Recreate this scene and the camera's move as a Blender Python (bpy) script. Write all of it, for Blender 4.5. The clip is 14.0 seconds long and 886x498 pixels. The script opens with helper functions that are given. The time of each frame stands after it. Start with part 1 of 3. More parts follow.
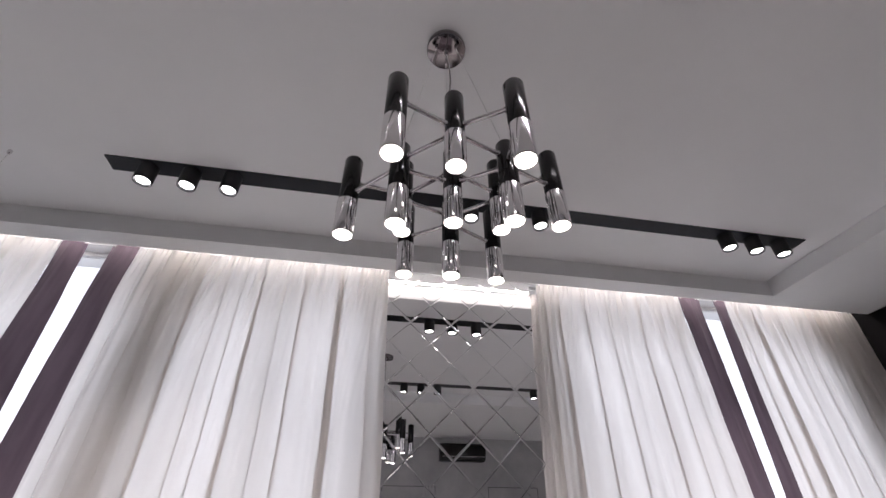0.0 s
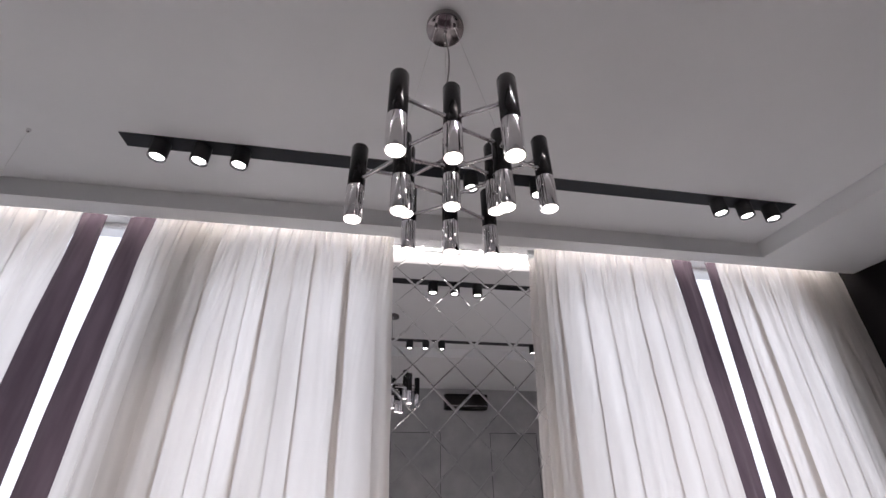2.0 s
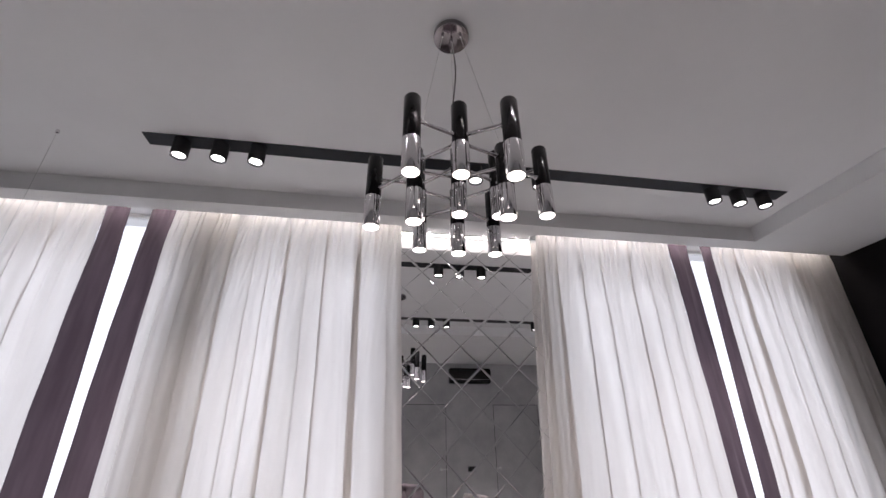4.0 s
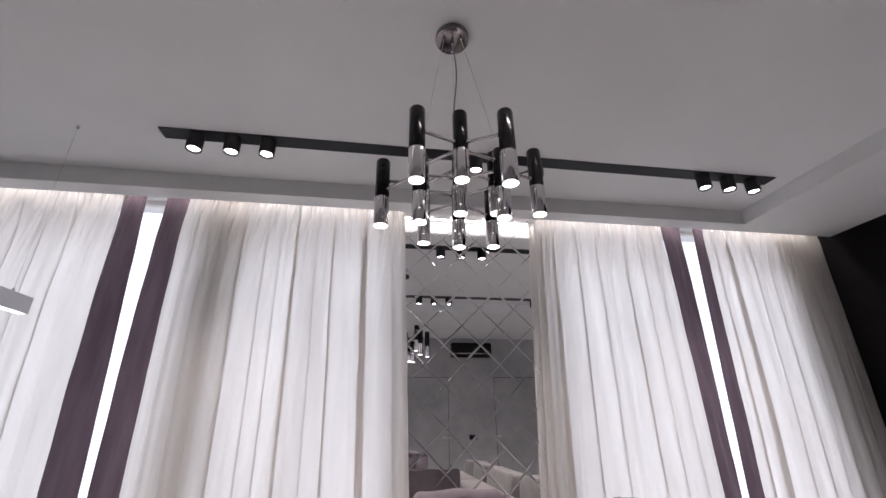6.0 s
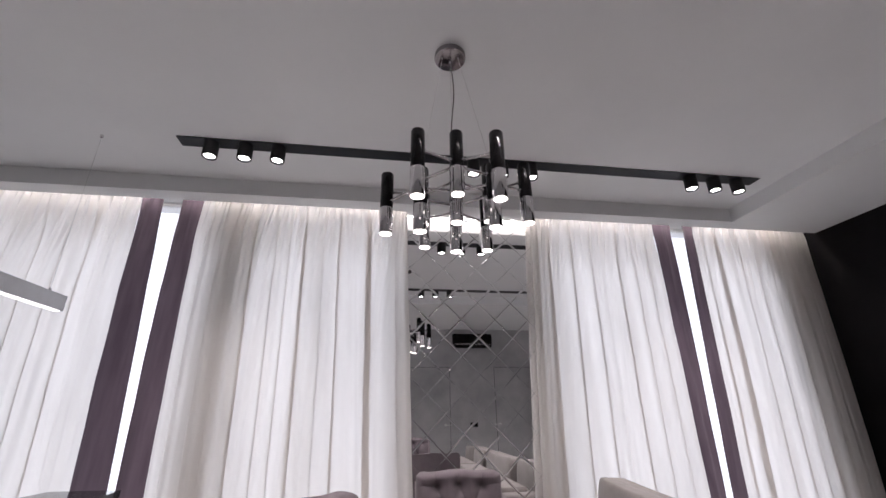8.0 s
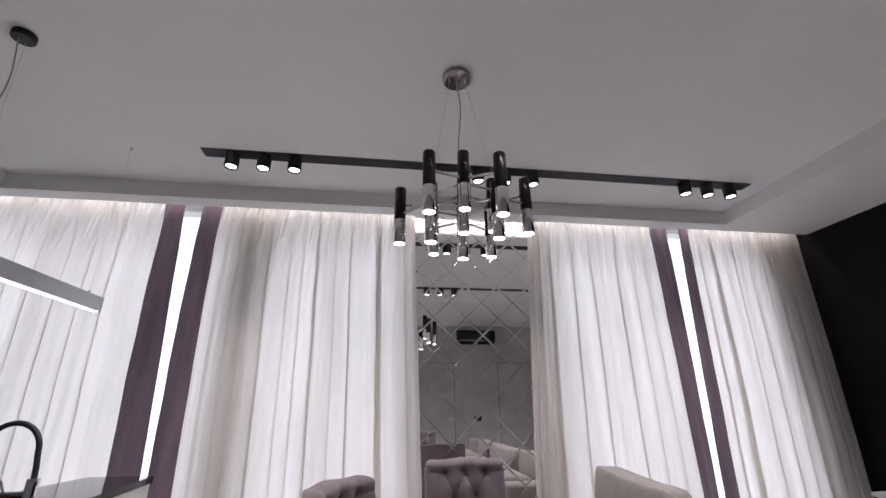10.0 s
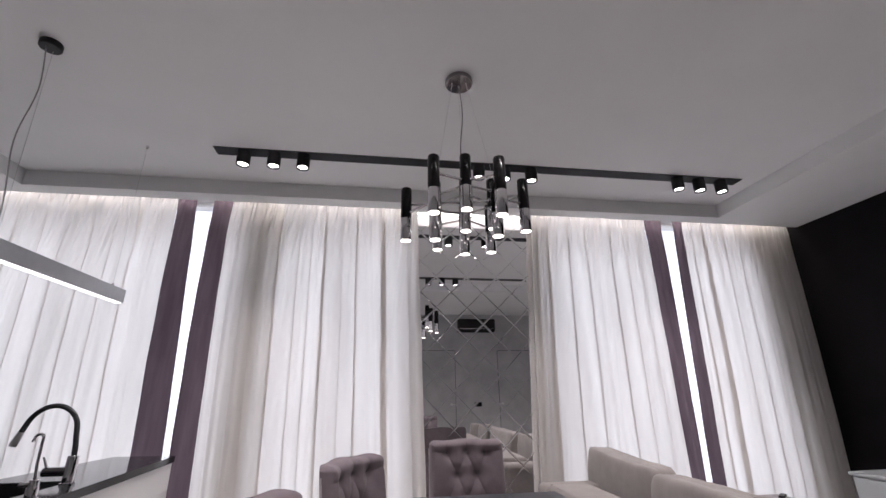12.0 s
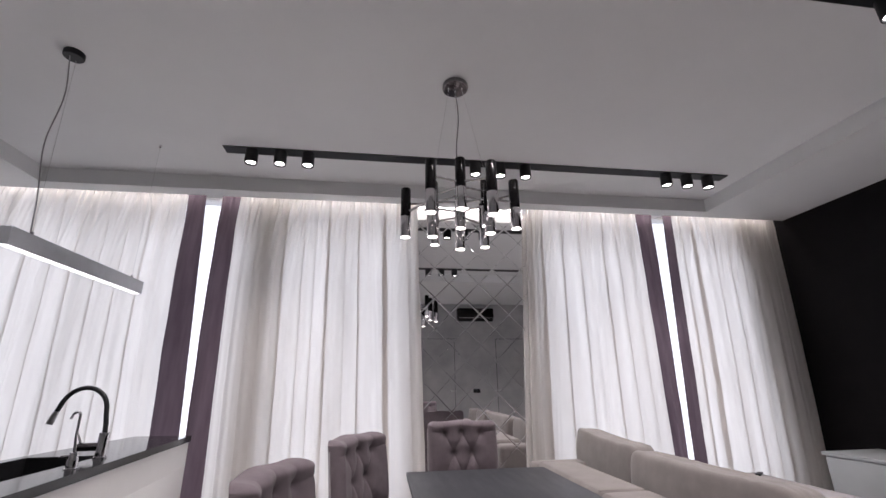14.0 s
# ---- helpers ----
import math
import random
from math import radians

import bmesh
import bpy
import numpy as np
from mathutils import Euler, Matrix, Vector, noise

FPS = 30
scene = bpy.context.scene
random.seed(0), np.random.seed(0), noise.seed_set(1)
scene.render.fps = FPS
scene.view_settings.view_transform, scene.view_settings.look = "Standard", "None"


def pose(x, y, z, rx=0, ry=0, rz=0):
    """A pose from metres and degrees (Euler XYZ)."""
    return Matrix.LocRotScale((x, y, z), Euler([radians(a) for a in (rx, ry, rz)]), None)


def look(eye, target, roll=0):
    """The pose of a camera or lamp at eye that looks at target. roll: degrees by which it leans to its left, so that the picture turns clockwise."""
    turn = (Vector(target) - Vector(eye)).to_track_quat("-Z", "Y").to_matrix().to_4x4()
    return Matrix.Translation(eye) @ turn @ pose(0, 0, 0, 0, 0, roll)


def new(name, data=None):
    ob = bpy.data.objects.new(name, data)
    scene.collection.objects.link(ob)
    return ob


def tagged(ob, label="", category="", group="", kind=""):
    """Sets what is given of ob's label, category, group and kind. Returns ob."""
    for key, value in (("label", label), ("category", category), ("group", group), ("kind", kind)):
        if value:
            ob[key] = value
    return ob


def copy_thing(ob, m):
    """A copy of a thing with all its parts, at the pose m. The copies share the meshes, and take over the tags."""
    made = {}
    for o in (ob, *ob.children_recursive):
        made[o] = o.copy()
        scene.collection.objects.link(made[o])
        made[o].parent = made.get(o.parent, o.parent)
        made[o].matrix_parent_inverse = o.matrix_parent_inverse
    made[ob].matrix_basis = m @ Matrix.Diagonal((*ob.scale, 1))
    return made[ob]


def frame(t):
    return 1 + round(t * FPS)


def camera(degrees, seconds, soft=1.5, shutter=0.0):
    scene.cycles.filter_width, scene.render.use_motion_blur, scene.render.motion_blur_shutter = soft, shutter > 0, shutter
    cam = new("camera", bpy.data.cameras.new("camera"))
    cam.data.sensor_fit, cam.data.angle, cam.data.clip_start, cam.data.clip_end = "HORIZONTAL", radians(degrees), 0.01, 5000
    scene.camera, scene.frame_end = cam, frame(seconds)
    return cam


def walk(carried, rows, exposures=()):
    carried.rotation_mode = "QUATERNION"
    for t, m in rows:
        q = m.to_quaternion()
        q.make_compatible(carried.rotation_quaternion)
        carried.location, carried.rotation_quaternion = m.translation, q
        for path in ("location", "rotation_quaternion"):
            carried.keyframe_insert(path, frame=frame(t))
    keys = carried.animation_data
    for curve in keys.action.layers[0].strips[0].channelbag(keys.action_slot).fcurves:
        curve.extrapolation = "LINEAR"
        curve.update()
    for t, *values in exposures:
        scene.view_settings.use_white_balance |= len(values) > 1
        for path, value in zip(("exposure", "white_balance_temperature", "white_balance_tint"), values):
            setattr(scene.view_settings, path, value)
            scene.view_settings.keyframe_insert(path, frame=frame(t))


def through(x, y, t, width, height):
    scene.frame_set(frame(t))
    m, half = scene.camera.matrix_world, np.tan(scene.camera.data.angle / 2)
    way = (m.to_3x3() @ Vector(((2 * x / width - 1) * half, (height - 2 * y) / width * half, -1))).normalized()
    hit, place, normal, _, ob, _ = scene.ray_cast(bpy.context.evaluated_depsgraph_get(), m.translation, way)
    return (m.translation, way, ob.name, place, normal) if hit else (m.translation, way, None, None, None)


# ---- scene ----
cam = camera(93.1, 14.0)
METRES, EYE, TILT, LEAN, TURN = 1.25, 1.31, 0.0, 0.0, -10.6
ROWS = [
    (0.0, 0.0, 0.0, 0.0, 0.22, 35.61, 0.31),
    (0.5, 0.0025, -0.0327, -0.0049, 0.39, 33.99, 0.35),
    (1.0, 0.0048, -0.0665, -0.0081, 0.59, 32.36, 0.4),
    (1.5, 0.0079, -0.0941, -0.0099, 0.77, 31.0, 0.44),
    (2.0, 0.0103, -0.1208, -0.0113, 0.93, 29.72, 0.49),
    (2.5, 0.01, -0.1485, -0.0097, 1.09, 28.78, 0.52),
    (3.0, 0.0073, -0.1858, -0.0073, 1.23, 28.06, 0.56),
    (3.5, 0.0028, -0.2254, -0.0039, 1.35, 27.28, 0.61),
    (4.0, -0.0035, -0.2689, -0.003, 1.46, 26.23, 0.63),
    (6.5, 0.0031, -0.4477, 0.0012, 1.82, 22.24, 0.85),
    (7.0, 0.0114, -0.4883, -0.0015, 1.89, 21.93, 0.88),
    (7.5, 0.0145, -0.5262, -0.0053, 1.98, 21.71, 0.88),
    (8.0, 0.0143, -0.5656, -0.0093, 2.1, 21.42, 0.85),
    (10.5, -0.0031, -0.7609, -0.0219, 2.59, 20.57, 0.76),
    (11.0, -0.0057, -0.7945, -0.0242, 2.61, 20.19, 0.78),
    (11.5, -0.0055, -0.8198, -0.029, 2.61, 19.78, 0.77),
    (12.0, -0.0054, -0.8468, -0.0311, 2.6, 19.24, 0.78),
    (12.5, -0.0006, -0.8775, -0.0328, 2.6, 18.75, 0.78),
    (13.0, 0.0079, -0.9143, -0.0368, 2.63, 18.27, 0.77),
    (13.5, 0.0144, -0.9498, -0.0427, 2.66, 17.94, 0.77),
    (14.0, 0.0186, -0.9891, -0.051, 2.7, 17.78, 0.74),
]
walk(cam, [(t, pose(0, 0, EYE, TILT, LEAN, TURN) @ pose(METRES * x, METRES * y, METRES * z, 90 + pitch, roll, yaw)) for t, x, y, z, yaw, pitch, roll in ROWS], ((0.0, -0.12, 6400, 17), (14.0, -0.12, 6400, 17)))

# ---------------------------------------------------------------- light
world = bpy.data.worlds.new("world")
scene.world = world
world.use_nodes = True
wt = world.node_tree
sky = wt.nodes.new("ShaderNodeTexSky")
sky.sky_type, sky.sun_disc, sky.sun_elevation, sky.sun_rotation = "NISHITA", False, radians(35), radians(20)
wt.links.new(sky.outputs[0], wt.nodes["Background"].inputs[0])
wt.nodes["Background"].inputs[1].default_value = 0.08
scene.view_settings.exposure = 0.0

# plan of the room, metres
LEFT, RIGHT, BACK, FRONT = -4.02, 4.02, -2.34, 2.65
CEIL, SOFFIT = 3.0, 2.87
TRAY = (-3.03, 3.0, -0.27, 2.31)          # raised ceiling field: x, x, y, y
NICHE = 2.45                              # front edge of the curtain niche
WINDOWS = ((-3.85, -1.40, -2.70), (-1.14, 0.035, -0.55), (1.27, 3.54, 2.30))   # sides and mullion
SILL, HEAD, GLOW_TOP = 0.25, 2.985, 2.52
WINDOW_GLOW = 0.345                        # daylight behind the curtains, W/m2/sr
LED_POWER = 1.05


def area_lamp(name, x0, x1, z0, z1, y, power_density, colour):
    lamp = bpy.data.lights.new(name, "AREA")
    lamp.shape, lamp.size, lamp.size_y = "RECTANGLE", x1 - x0, z1 - z0
    lamp.spread = radians(120)
    lamp.energy, lamp.color = power_density * math.pi * (x1 - x0) * (z1 - z0), colour
    ob = new(name, lamp)
    ob.matrix_world = look(((x0 + x1) / 2, y, (z0 + z1) / 2), ((x0 + x1) / 2, y - 1, (z0 + z1) / 2))
    return ob


for a, b, c in WINDOWS:
    for u, v in ((a, c - 0.03), (c + 0.03, b)):
        area_lamp("window_daylight", u, v, SILL + 0.05, GLOW_TOP, 2.74, WINDOW_GLOW, (0.83, 0.915, 1.02))
for a, b in ((LEFT + 0.1, 0.0), (0.0, RIGHT - 0.1)):
    lamp = bpy.data.lights.new("led_strip_light", "AREA")
    lamp.shape, lamp.size, lamp.size_y, lamp.energy, lamp.color = "RECTANGLE", b - a, 0.02, LED_POWER * (b - a), (1.0, 0.94, 0.86)
    ob = new("led_strip_light", lamp)
    ob.matrix_world = look(((a + b) / 2, 2.497, 2.984), ((a + b) / 2, 2.498, 2.0))

GROUPS = (-1.26, -1.045, -0.834, 0.514, 0.725, 0.946, 2.245, 2.446, 2.653)
REAR_GROUPS = (-1.30, -1.09, -0.88, 0.476, 0.688, 0.90, 2.165, 2.375, 2.585)
TRACK_FRONT, TRACK_REAR, SPOT_WATTS = 1.84, 0.035, 55.0
for y in (TRACK_FRONT, TRACK_REAR):
    for x in (GROUPS if y == TRACK_FRONT else REAR_GROUPS):
        lamp = bpy.data.lights.new("spotlight_beam", "SPOT")
        lamp.energy, lamp.color, lamp.spot_size, lamp.spot_blend, lamp.shadow_soft_size = SPOT_WATTS, (1.0, 0.965, 0.94), radians(88 if y == TRACK_FRONT else 116), 1.0, 0.02
        new("spotlight_beam", lamp).matrix_world = look((x, y, CEIL - 0.116), (x, y + 0.001, 0))

# ---------------------------------------------------------------- materials


def material(name, colour, rough=0.6, metal=0.0, spec=0.5):
    m = bpy.data.materials.new(name)
    m.use_nodes = True
    p = m.node_tree.nodes["Principled BSDF"]
    p.inputs["Base Color"].default_value = (*colour, 1)
    p.inputs["Roughness"].default_value = rough
    p.inputs["Metallic"].default_value = metal
    p.inputs["Specular IOR Level"].default_value = spec
    return m


def mottled(m, c0, c1, scale, detail=6.0, stretch=(1, 1, 1), bump=0.0, bump_scale=None, rough=None, distance=0.002, fine=0.0):
    """Two-scale colour variation and fine relief, in metres of the object's own space."""
    t = m.node_tree
    p = t.nodes["Principled BSDF"]
    co = t.nodes.new("ShaderNodeTexCoord")
    mp = t.nodes.new("ShaderNodeMapping")
    mp.inputs["Scale"].default_value = stretch
    t.links.new(co.outputs["Object"], mp.inputs[0])
    n = t.nodes.new("ShaderNodeTexNoise")
    n.inputs["Scale"].default_value, n.inputs["Detail"].default_value, n.inputs["Roughness"].default_value = scale, detail, 0.62
    t.links.new(mp.outputs[0], n.inputs["Vector"])
    r = t.nodes.new("ShaderNodeValToRGB")
    r.color_ramp.elements[0].position, r.color_ramp.elements[1].position = 0.3, 0.7
    r.color_ramp.elements[0].color, r.color_ramp.elements[1].color = (*c0, 1), (*c1, 1)
    t.links.new(n.outputs[0], r.inputs[0])
    out = r.outputs[0]
    f = t.nodes.new("ShaderNodeTexNoise")
    f.inputs["Scale"].default_value, f.inputs["Detail"].default_value = bump_scale or scale * 20, 4.0
    t.links.new(mp.outputs[0], f.inputs["Vector"])
    if fine:
        mx = t.nodes.new("ShaderNodeMix")
        mx.data_type, mx.blend_type = "RGBA", "MULTIPLY"
        mx.inputs[0].default_value = fine
        t.links.new(out, mx.inputs[6])
        t.links.new(f.outputs[0], mx.inputs[7])
        out = mx.outputs[2]
    t.links.new(out, p.inputs["Base Color"])
    if bump:
        b = t.nodes.new("ShaderNodeBump")
        b.inputs["Strength"].default_value, b.inputs["Distance"].default_value = bump, distance
        t.links.new(f.outputs[0], b.inputs["Height"])
        t.links.new(b.outputs[0], p.inputs["Normal"])
    if rough:
        q = t.nodes.new("ShaderNodeMapRange")
        q.inputs[3].default_value, q.inputs[4].default_value = rough
        t.links.new(n.outputs[0], q.inputs[0])
        t.links.new(q.outputs[0], p.inputs["Roughness"])
    return m


def glowing(name, colour, strength):
    m = material(name, colour)
    p = m.node_tree.nodes["Principled BSDF"]
    p.inputs["Emission Color"].default_value = (*colour, 1)
    p.inputs["Emission Strength"].default_value = strength
    return m


def cloth(name, c0, c1, through, weave=900, scale=9):
    """Woven cloth that lets part of the light through."""
    m = material(name, c0, 0.9, 0, 0.15)
    mottled(m, c0, c1, scale, 2, (1, 1, 0.15), 0.35, weave, None, 0.0006, 0.10)
    t = m.node_tree
    p = t.nodes["Principled BSDF"]
    p.inputs["Sheen Weight"].default_value = 0.15
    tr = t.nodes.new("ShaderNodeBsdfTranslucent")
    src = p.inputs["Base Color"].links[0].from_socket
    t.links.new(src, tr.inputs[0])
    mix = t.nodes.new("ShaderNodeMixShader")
    fold_bands = t.nodes.new("ShaderNodeTexNoise")     # soft upright bands that stand in for shallow fold shading, put into the translucency
    fold_bands.inputs["Scale"].default_value, fold_bands.inputs["Detail"].default_value = 16, 5
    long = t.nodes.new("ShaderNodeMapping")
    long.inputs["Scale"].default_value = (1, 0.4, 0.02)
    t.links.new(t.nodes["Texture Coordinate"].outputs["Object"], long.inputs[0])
    t.links.new(long.outputs[0], fold_bands.inputs["Vector"])
    band_through = t.nodes.new("ShaderNodeMapRange")
    band_through.inputs[1].default_value, band_through.inputs[2].default_value = 0.3, 0.7
    band_through.inputs[3].default_value, band_through.inputs[4].default_value = through * 0.80, through * 1.14
    t.links.new(fold_bands.outputs[0], band_through.inputs[0])
    t.links.new(band_through.outputs[0], mix.inputs[0])
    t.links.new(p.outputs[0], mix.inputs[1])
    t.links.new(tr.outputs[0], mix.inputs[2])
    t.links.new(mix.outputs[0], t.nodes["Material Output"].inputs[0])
    return m


WHITE = mottled(material("ceiling_paint", (0.8, 0.79, 0.8), 0.85), (0.752, 0.757, 0.765), (0.79, 0.795, 0.80), 1.3, 5, bump=0.12, bump_scale=220, distance=0.001)
PLASTER = mottled(material("grey_plaster", (0.4, 0.4, 0.41), 0.6), (0.35, 0.35, 0.36), (0.50, 0.495, 0.50), 2.4, 9, bump=0.25, bump_scale=35, rough=(0.4, 0.7))
BLACKWALL = mottled(material("black_wall_paint", (0.008, 0.007, 0.0075), 0.7, 0, 0.15), (0.0040, 0.0034, 0.0038), (0.0090, 0.0073, 0.0081), 6, 8, bump=0.4, bump_scale=160, rough=(0.6, 0.8), distance=0.0015)
# the floor stays out of view; its pale tone is there to bounce light
FLOOR = mottled(material("pale_bounce_floor", (0.5, 0.46, 0.43), 0.35), (0.60, 0.575, 0.555), (0.70, 0.68, 0.66), 3, 8, (1, 9, 1), 0.2, 60, (0.3, 0.5))
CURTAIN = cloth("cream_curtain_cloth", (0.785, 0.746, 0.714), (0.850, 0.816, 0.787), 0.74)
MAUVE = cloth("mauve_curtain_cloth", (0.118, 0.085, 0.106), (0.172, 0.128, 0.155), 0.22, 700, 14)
MIRROR = material("silver_mirror", (0.92, 0.92, 0.925), 0.0, 1.0)
BEVEL = material("ground_mirror_bevel", (0.93, 0.93, 0.94), 0.07, 1.0)
CHROME = material("polished_chrome", (0.70, 0.68, 0.695), 0.05, 1.0)
SLEEVE = material("chrome_sleeve", (0.84, 0.82, 0.83), 0.11, 1.0)
DARKCHROME = material("dark_chrome", (0.27, 0.25, 0.26), 0.07, 1.0)
STEEL = material("brushed_steel", (0.62, 0.62, 0.62), 0.28, 1.0)
LACQUER = mottled(material("black_lacquer", (0.012, 0.011, 0.012), 0.12, 0, 0.3), (0.008, 0.007, 0.008), (0.013, 0.0115, 0.012), 15, rough=(0.10, 0.17))
MATTBLACK = mottled(material("matt_black_metal", (0.014, 0.014, 0.016), 0.5), (0.010, 0.010, 0.012), (0.019, 0.019, 0.022), 20, rough=(0.42, 0.6), bump=0.1, bump_scale=600, distance=0.0004)
TRACKBLACK = mottled(material("track_black", (0.012, 0.013, 0.017), 0.45, 0, 0.2), (0.010, 0.011, 0.014), (0.016, 0.017, 0.022), 8, rough=(0.35, 0.5))
BULB = glowing("warm_led_disc", (1.0, 0.95, 0.88), 7.0)
SPOTGLOW = glowing("spot_led_disc", (1.0, 0.97, 0.95), 14.0)
BARGLOW = glowing("linear_led_diffuser", (1.0, 0.98, 0.95), 2.6)
STRIPGLOW = glowing("led_strip_tape", (1.0, 0.96, 0.9), 12.0)
ALU = mottled(material("white_aluminium", (0.47, 0.485, 0.52), 0.4), (0.44, 0.455, 0.49), (0.50, 0.515, 0.55), 12, rough=(0.35, 0.5))
VELVET = mottled(material("mauve_velvet", (0.2, 0.15, 0.17), 0.85, 0, 0.2), (0.128, 0.102, 0.112), (0.192, 0.158, 0.171), 7, 7, bump=0.3, bump_scale=900, distance=0.0006, fine=0.15)
VELVET.node_tree.nodes["Principled BSDF"].inputs["Sheen Weight"].default_value = 0.10
PIPING = mottled(material("pale_velvet_piping", (0.34, 0.30, 0.31), 0.8), (0.30, 0.265, 0.275), (0.38, 0.335, 0.345), 30)
SOFA = mottled(material("beige_upholstery", (0.42, 0.37, 0.345), 0.9, 0, 0.15), (0.190, 0.166, 0.157), (0.256, 0.227, 0.216), 5, 7, bump=0.35, bump_scale=700, distance=0.0008, fine=0.15)
SOFA.node_tree.nodes["Principled BSDF"].inputs["Sheen Weight"].default_value = 0.25
GREYCLOTH = mottled(material("grey_lilac_upholstery", (0.27, 0.25, 0.26), 0.9, 0, 0.15), (0.30, 0.278, 0.288), (0.39, 0.36, 0.372), 5, 7, bump=0.35, bump_scale=700, distance=0.0008, fine=0.15)
TABLETOP = mottled(material("slate_table_top", (0.06, 0.06, 0.066), 0.45, 0, 0.3), (0.022, 0.0227, 0.027), (0.038, 0.0387, 0.045), 4, 9, (6, 1, 1), 0.15, 80, (0.35, 0.55))
COUNTER = mottled(material("black_stone_counter", (0.015, 0.015, 0.017), 0.12, 0, 0.22), (0.011, 0.011, 0.012), (0.02, 0.02, 0.022), 40, 6, rough=(0.07, 0.16))
SINK = mottled(material("black_composite_sink", (0.008, 0.008, 0.009), 0.7, 0, 0.2), (0.006, 0.006, 0.007), (0.011, 0.011, 0.012), 60)
FRONTS = mottled(material("white_satin_fronts", (0.66, 0.65, 0.645), 0.35), (0.63, 0.62, 0.615), (0.68, 0.67, 0.665), 3, rough=(0.28, 0.42))
# white like the island fronts, with the console's shade put into the base colour
CONSOLE = mottled(material("shaded_white_satin_fronts", (0.36, 0.375, 0.38), 0.4), (0.34, 0.355, 0.36), (0.38, 0.395, 0.40), 3, rough=(0.32, 0.45))
WOOD = mottled(material("dark_stained_wood", (0.05, 0.035, 0.03), 0.4), (0.035, 0.025, 0.021), (0.07, 0.05, 0.042), 8, 6, (1, 1, 0.1))
FRAME = mottled(material("white_window_frame", (0.75, 0.75, 0.75), 0.4), (0.72, 0.72, 0.72), (0.78, 0.78, 0.78), 6)
CABLE = material("grey_cable", (0.20, 0.195, 0.195), 0.5)
CORD = material("light_grey_cable", (0.34, 0.335, 0.335), 0.5)
WIRE = material("steel_wire", (0.55, 0.55, 0.55), 0.35, 0.8)
GLASS = material("window_glass", (1, 1, 1), 0.0)
GLASS.node_tree.nodes["Principled BSDF"].inputs["Transmission Weight"].default_value = 1.0

# ---------------------------------------------------------------- mesh helpers


def finish(bm, name, mat, smooth=True):
    me = bpy.data.meshes.new(name)
    bmesh.ops.recalc_face_normals(bm, faces=bm.faces)
    bm.to_mesh(me)
    bm.free()
    me.materials.append(mat)
    if smooth:
        me.shade_smooth()
        me.set_sharp_from_angle(angle=radians(38))
    return me


def part(name, bm, mat, parent, label="", smooth=True):
    ob = new(name, finish(bm, name, mat, smooth))
    ob.parent = parent
    return tagged(ob, label)


def thing(name, label, category, group="", at=(0, 0, 0), turn=0):
    ob = new(name)
    ob.matrix_basis = pose(*at, 0, 0, turn)
    ob.empty_display_size = 0.1
    return tagged(ob, label, category, group)


def structure(name, bm, mat, label, smooth=False):
    return tagged(new(name, finish(bm, name, mat, smooth)), label, name.split("_")[0], "", "structure")


def box(bm, x0, x1, y0, y1, z0, z1, bevel=0.0, segments=2, m=None):
    vs = bmesh.ops.create_cube(bm, size=1.0)["verts"]
    for v in vs:
        v.co = Vector(((x0 + x1) / 2 + v.co.x * (x1 - x0), (y0 + y1) / 2 + v.co.y * (y1 - y0), (z0 + z1) / 2 + v.co.z * (z1 - z0)))
        if m is not None:
            v.co = m @ v.co
    if bevel:
        es = list({e for v in vs for e in v.link_edges})
        bmesh.ops.bevel(bm, geom=es, offset=bevel, segments=segments, profile=0.5, affect="EDGES")
    return bm


def lathe(bm, profile, centre=(0, 0, 0), sides=32):
    """A turned form round the upright axis; profile: (radius, z) from top to bottom."""
    rings = []
    for r, z in profile:
        if r < 1e-6:
            rings.append([bm.verts.new((centre[0], centre[1], centre[2] + z))])
        else:
            rings.append([bm.verts.new((centre[0] + r * math.cos(2 * math.pi * i / sides), centre[1] + r * math.sin(2 * math.pi * i / sides), centre[2] + z)) for i in range(sides)])
    for a, b in zip(rings, rings[1:]):
        for i in range(sides):
            j = (i + 1) % sides
            if len(a) == 1 and len(b) > 1:
                bm.faces.new((a[0], b[i], b[j]))
            elif len(b) == 1 and len(a) > 1:
                bm.faces.new((a[i], b[0], a[j]))
            elif len(a) > 1:
                bm.faces.new((a[i], b[i], b[j], a[j]))
    return bm


def tube(bm, points, radius, sides=12):
    """A round bar along a line of points; radius: one number, or one a point."""
    pts = [Vector(p) for p in points]
    rad = radius if isinstance(radius, (list, tuple)) else [radius] * len(pts)
    rings, side = [], None
    for i, p in enumerate(pts):
        d = (pts[min(i + 1, len(pts) - 1)] - pts[max(i - 1, 0)]).normalized()
        if side is None:
            side = d.orthogonal().normalized()
        side = (side - d * side.dot(d)).normalized()
        up = d.cross(side)
        rings.append([bm.verts.new(p + (side * math.cos(a) + up * math.sin(a)) * rad[i]) for a in (2 * math.pi * k / sides for k in range(sides))])
    for a, b in zip(rings, rings[1:]):
        for i in range(sides):
            j = (i + 1) % sides
            bm.faces.new((a[i], a[j], b[j], b[i]))
    bm.faces.new(rings[0][::-1])
    bm.faces.new(rings[-1])
    return bm


def grid(bm, nu, nv, f):
    vs = [[bm.verts.new(f(i / nu, j / nv)) for i in range(nu + 1)] for j in range(nv + 1)]
    for j in range(nv):
        for i in range(nu):
            bm.faces.new((vs[j][i], vs[j][i + 1], vs[j + 1][i + 1], vs[j + 1][i]))
    return vs


def B():
    return bmesh.new()


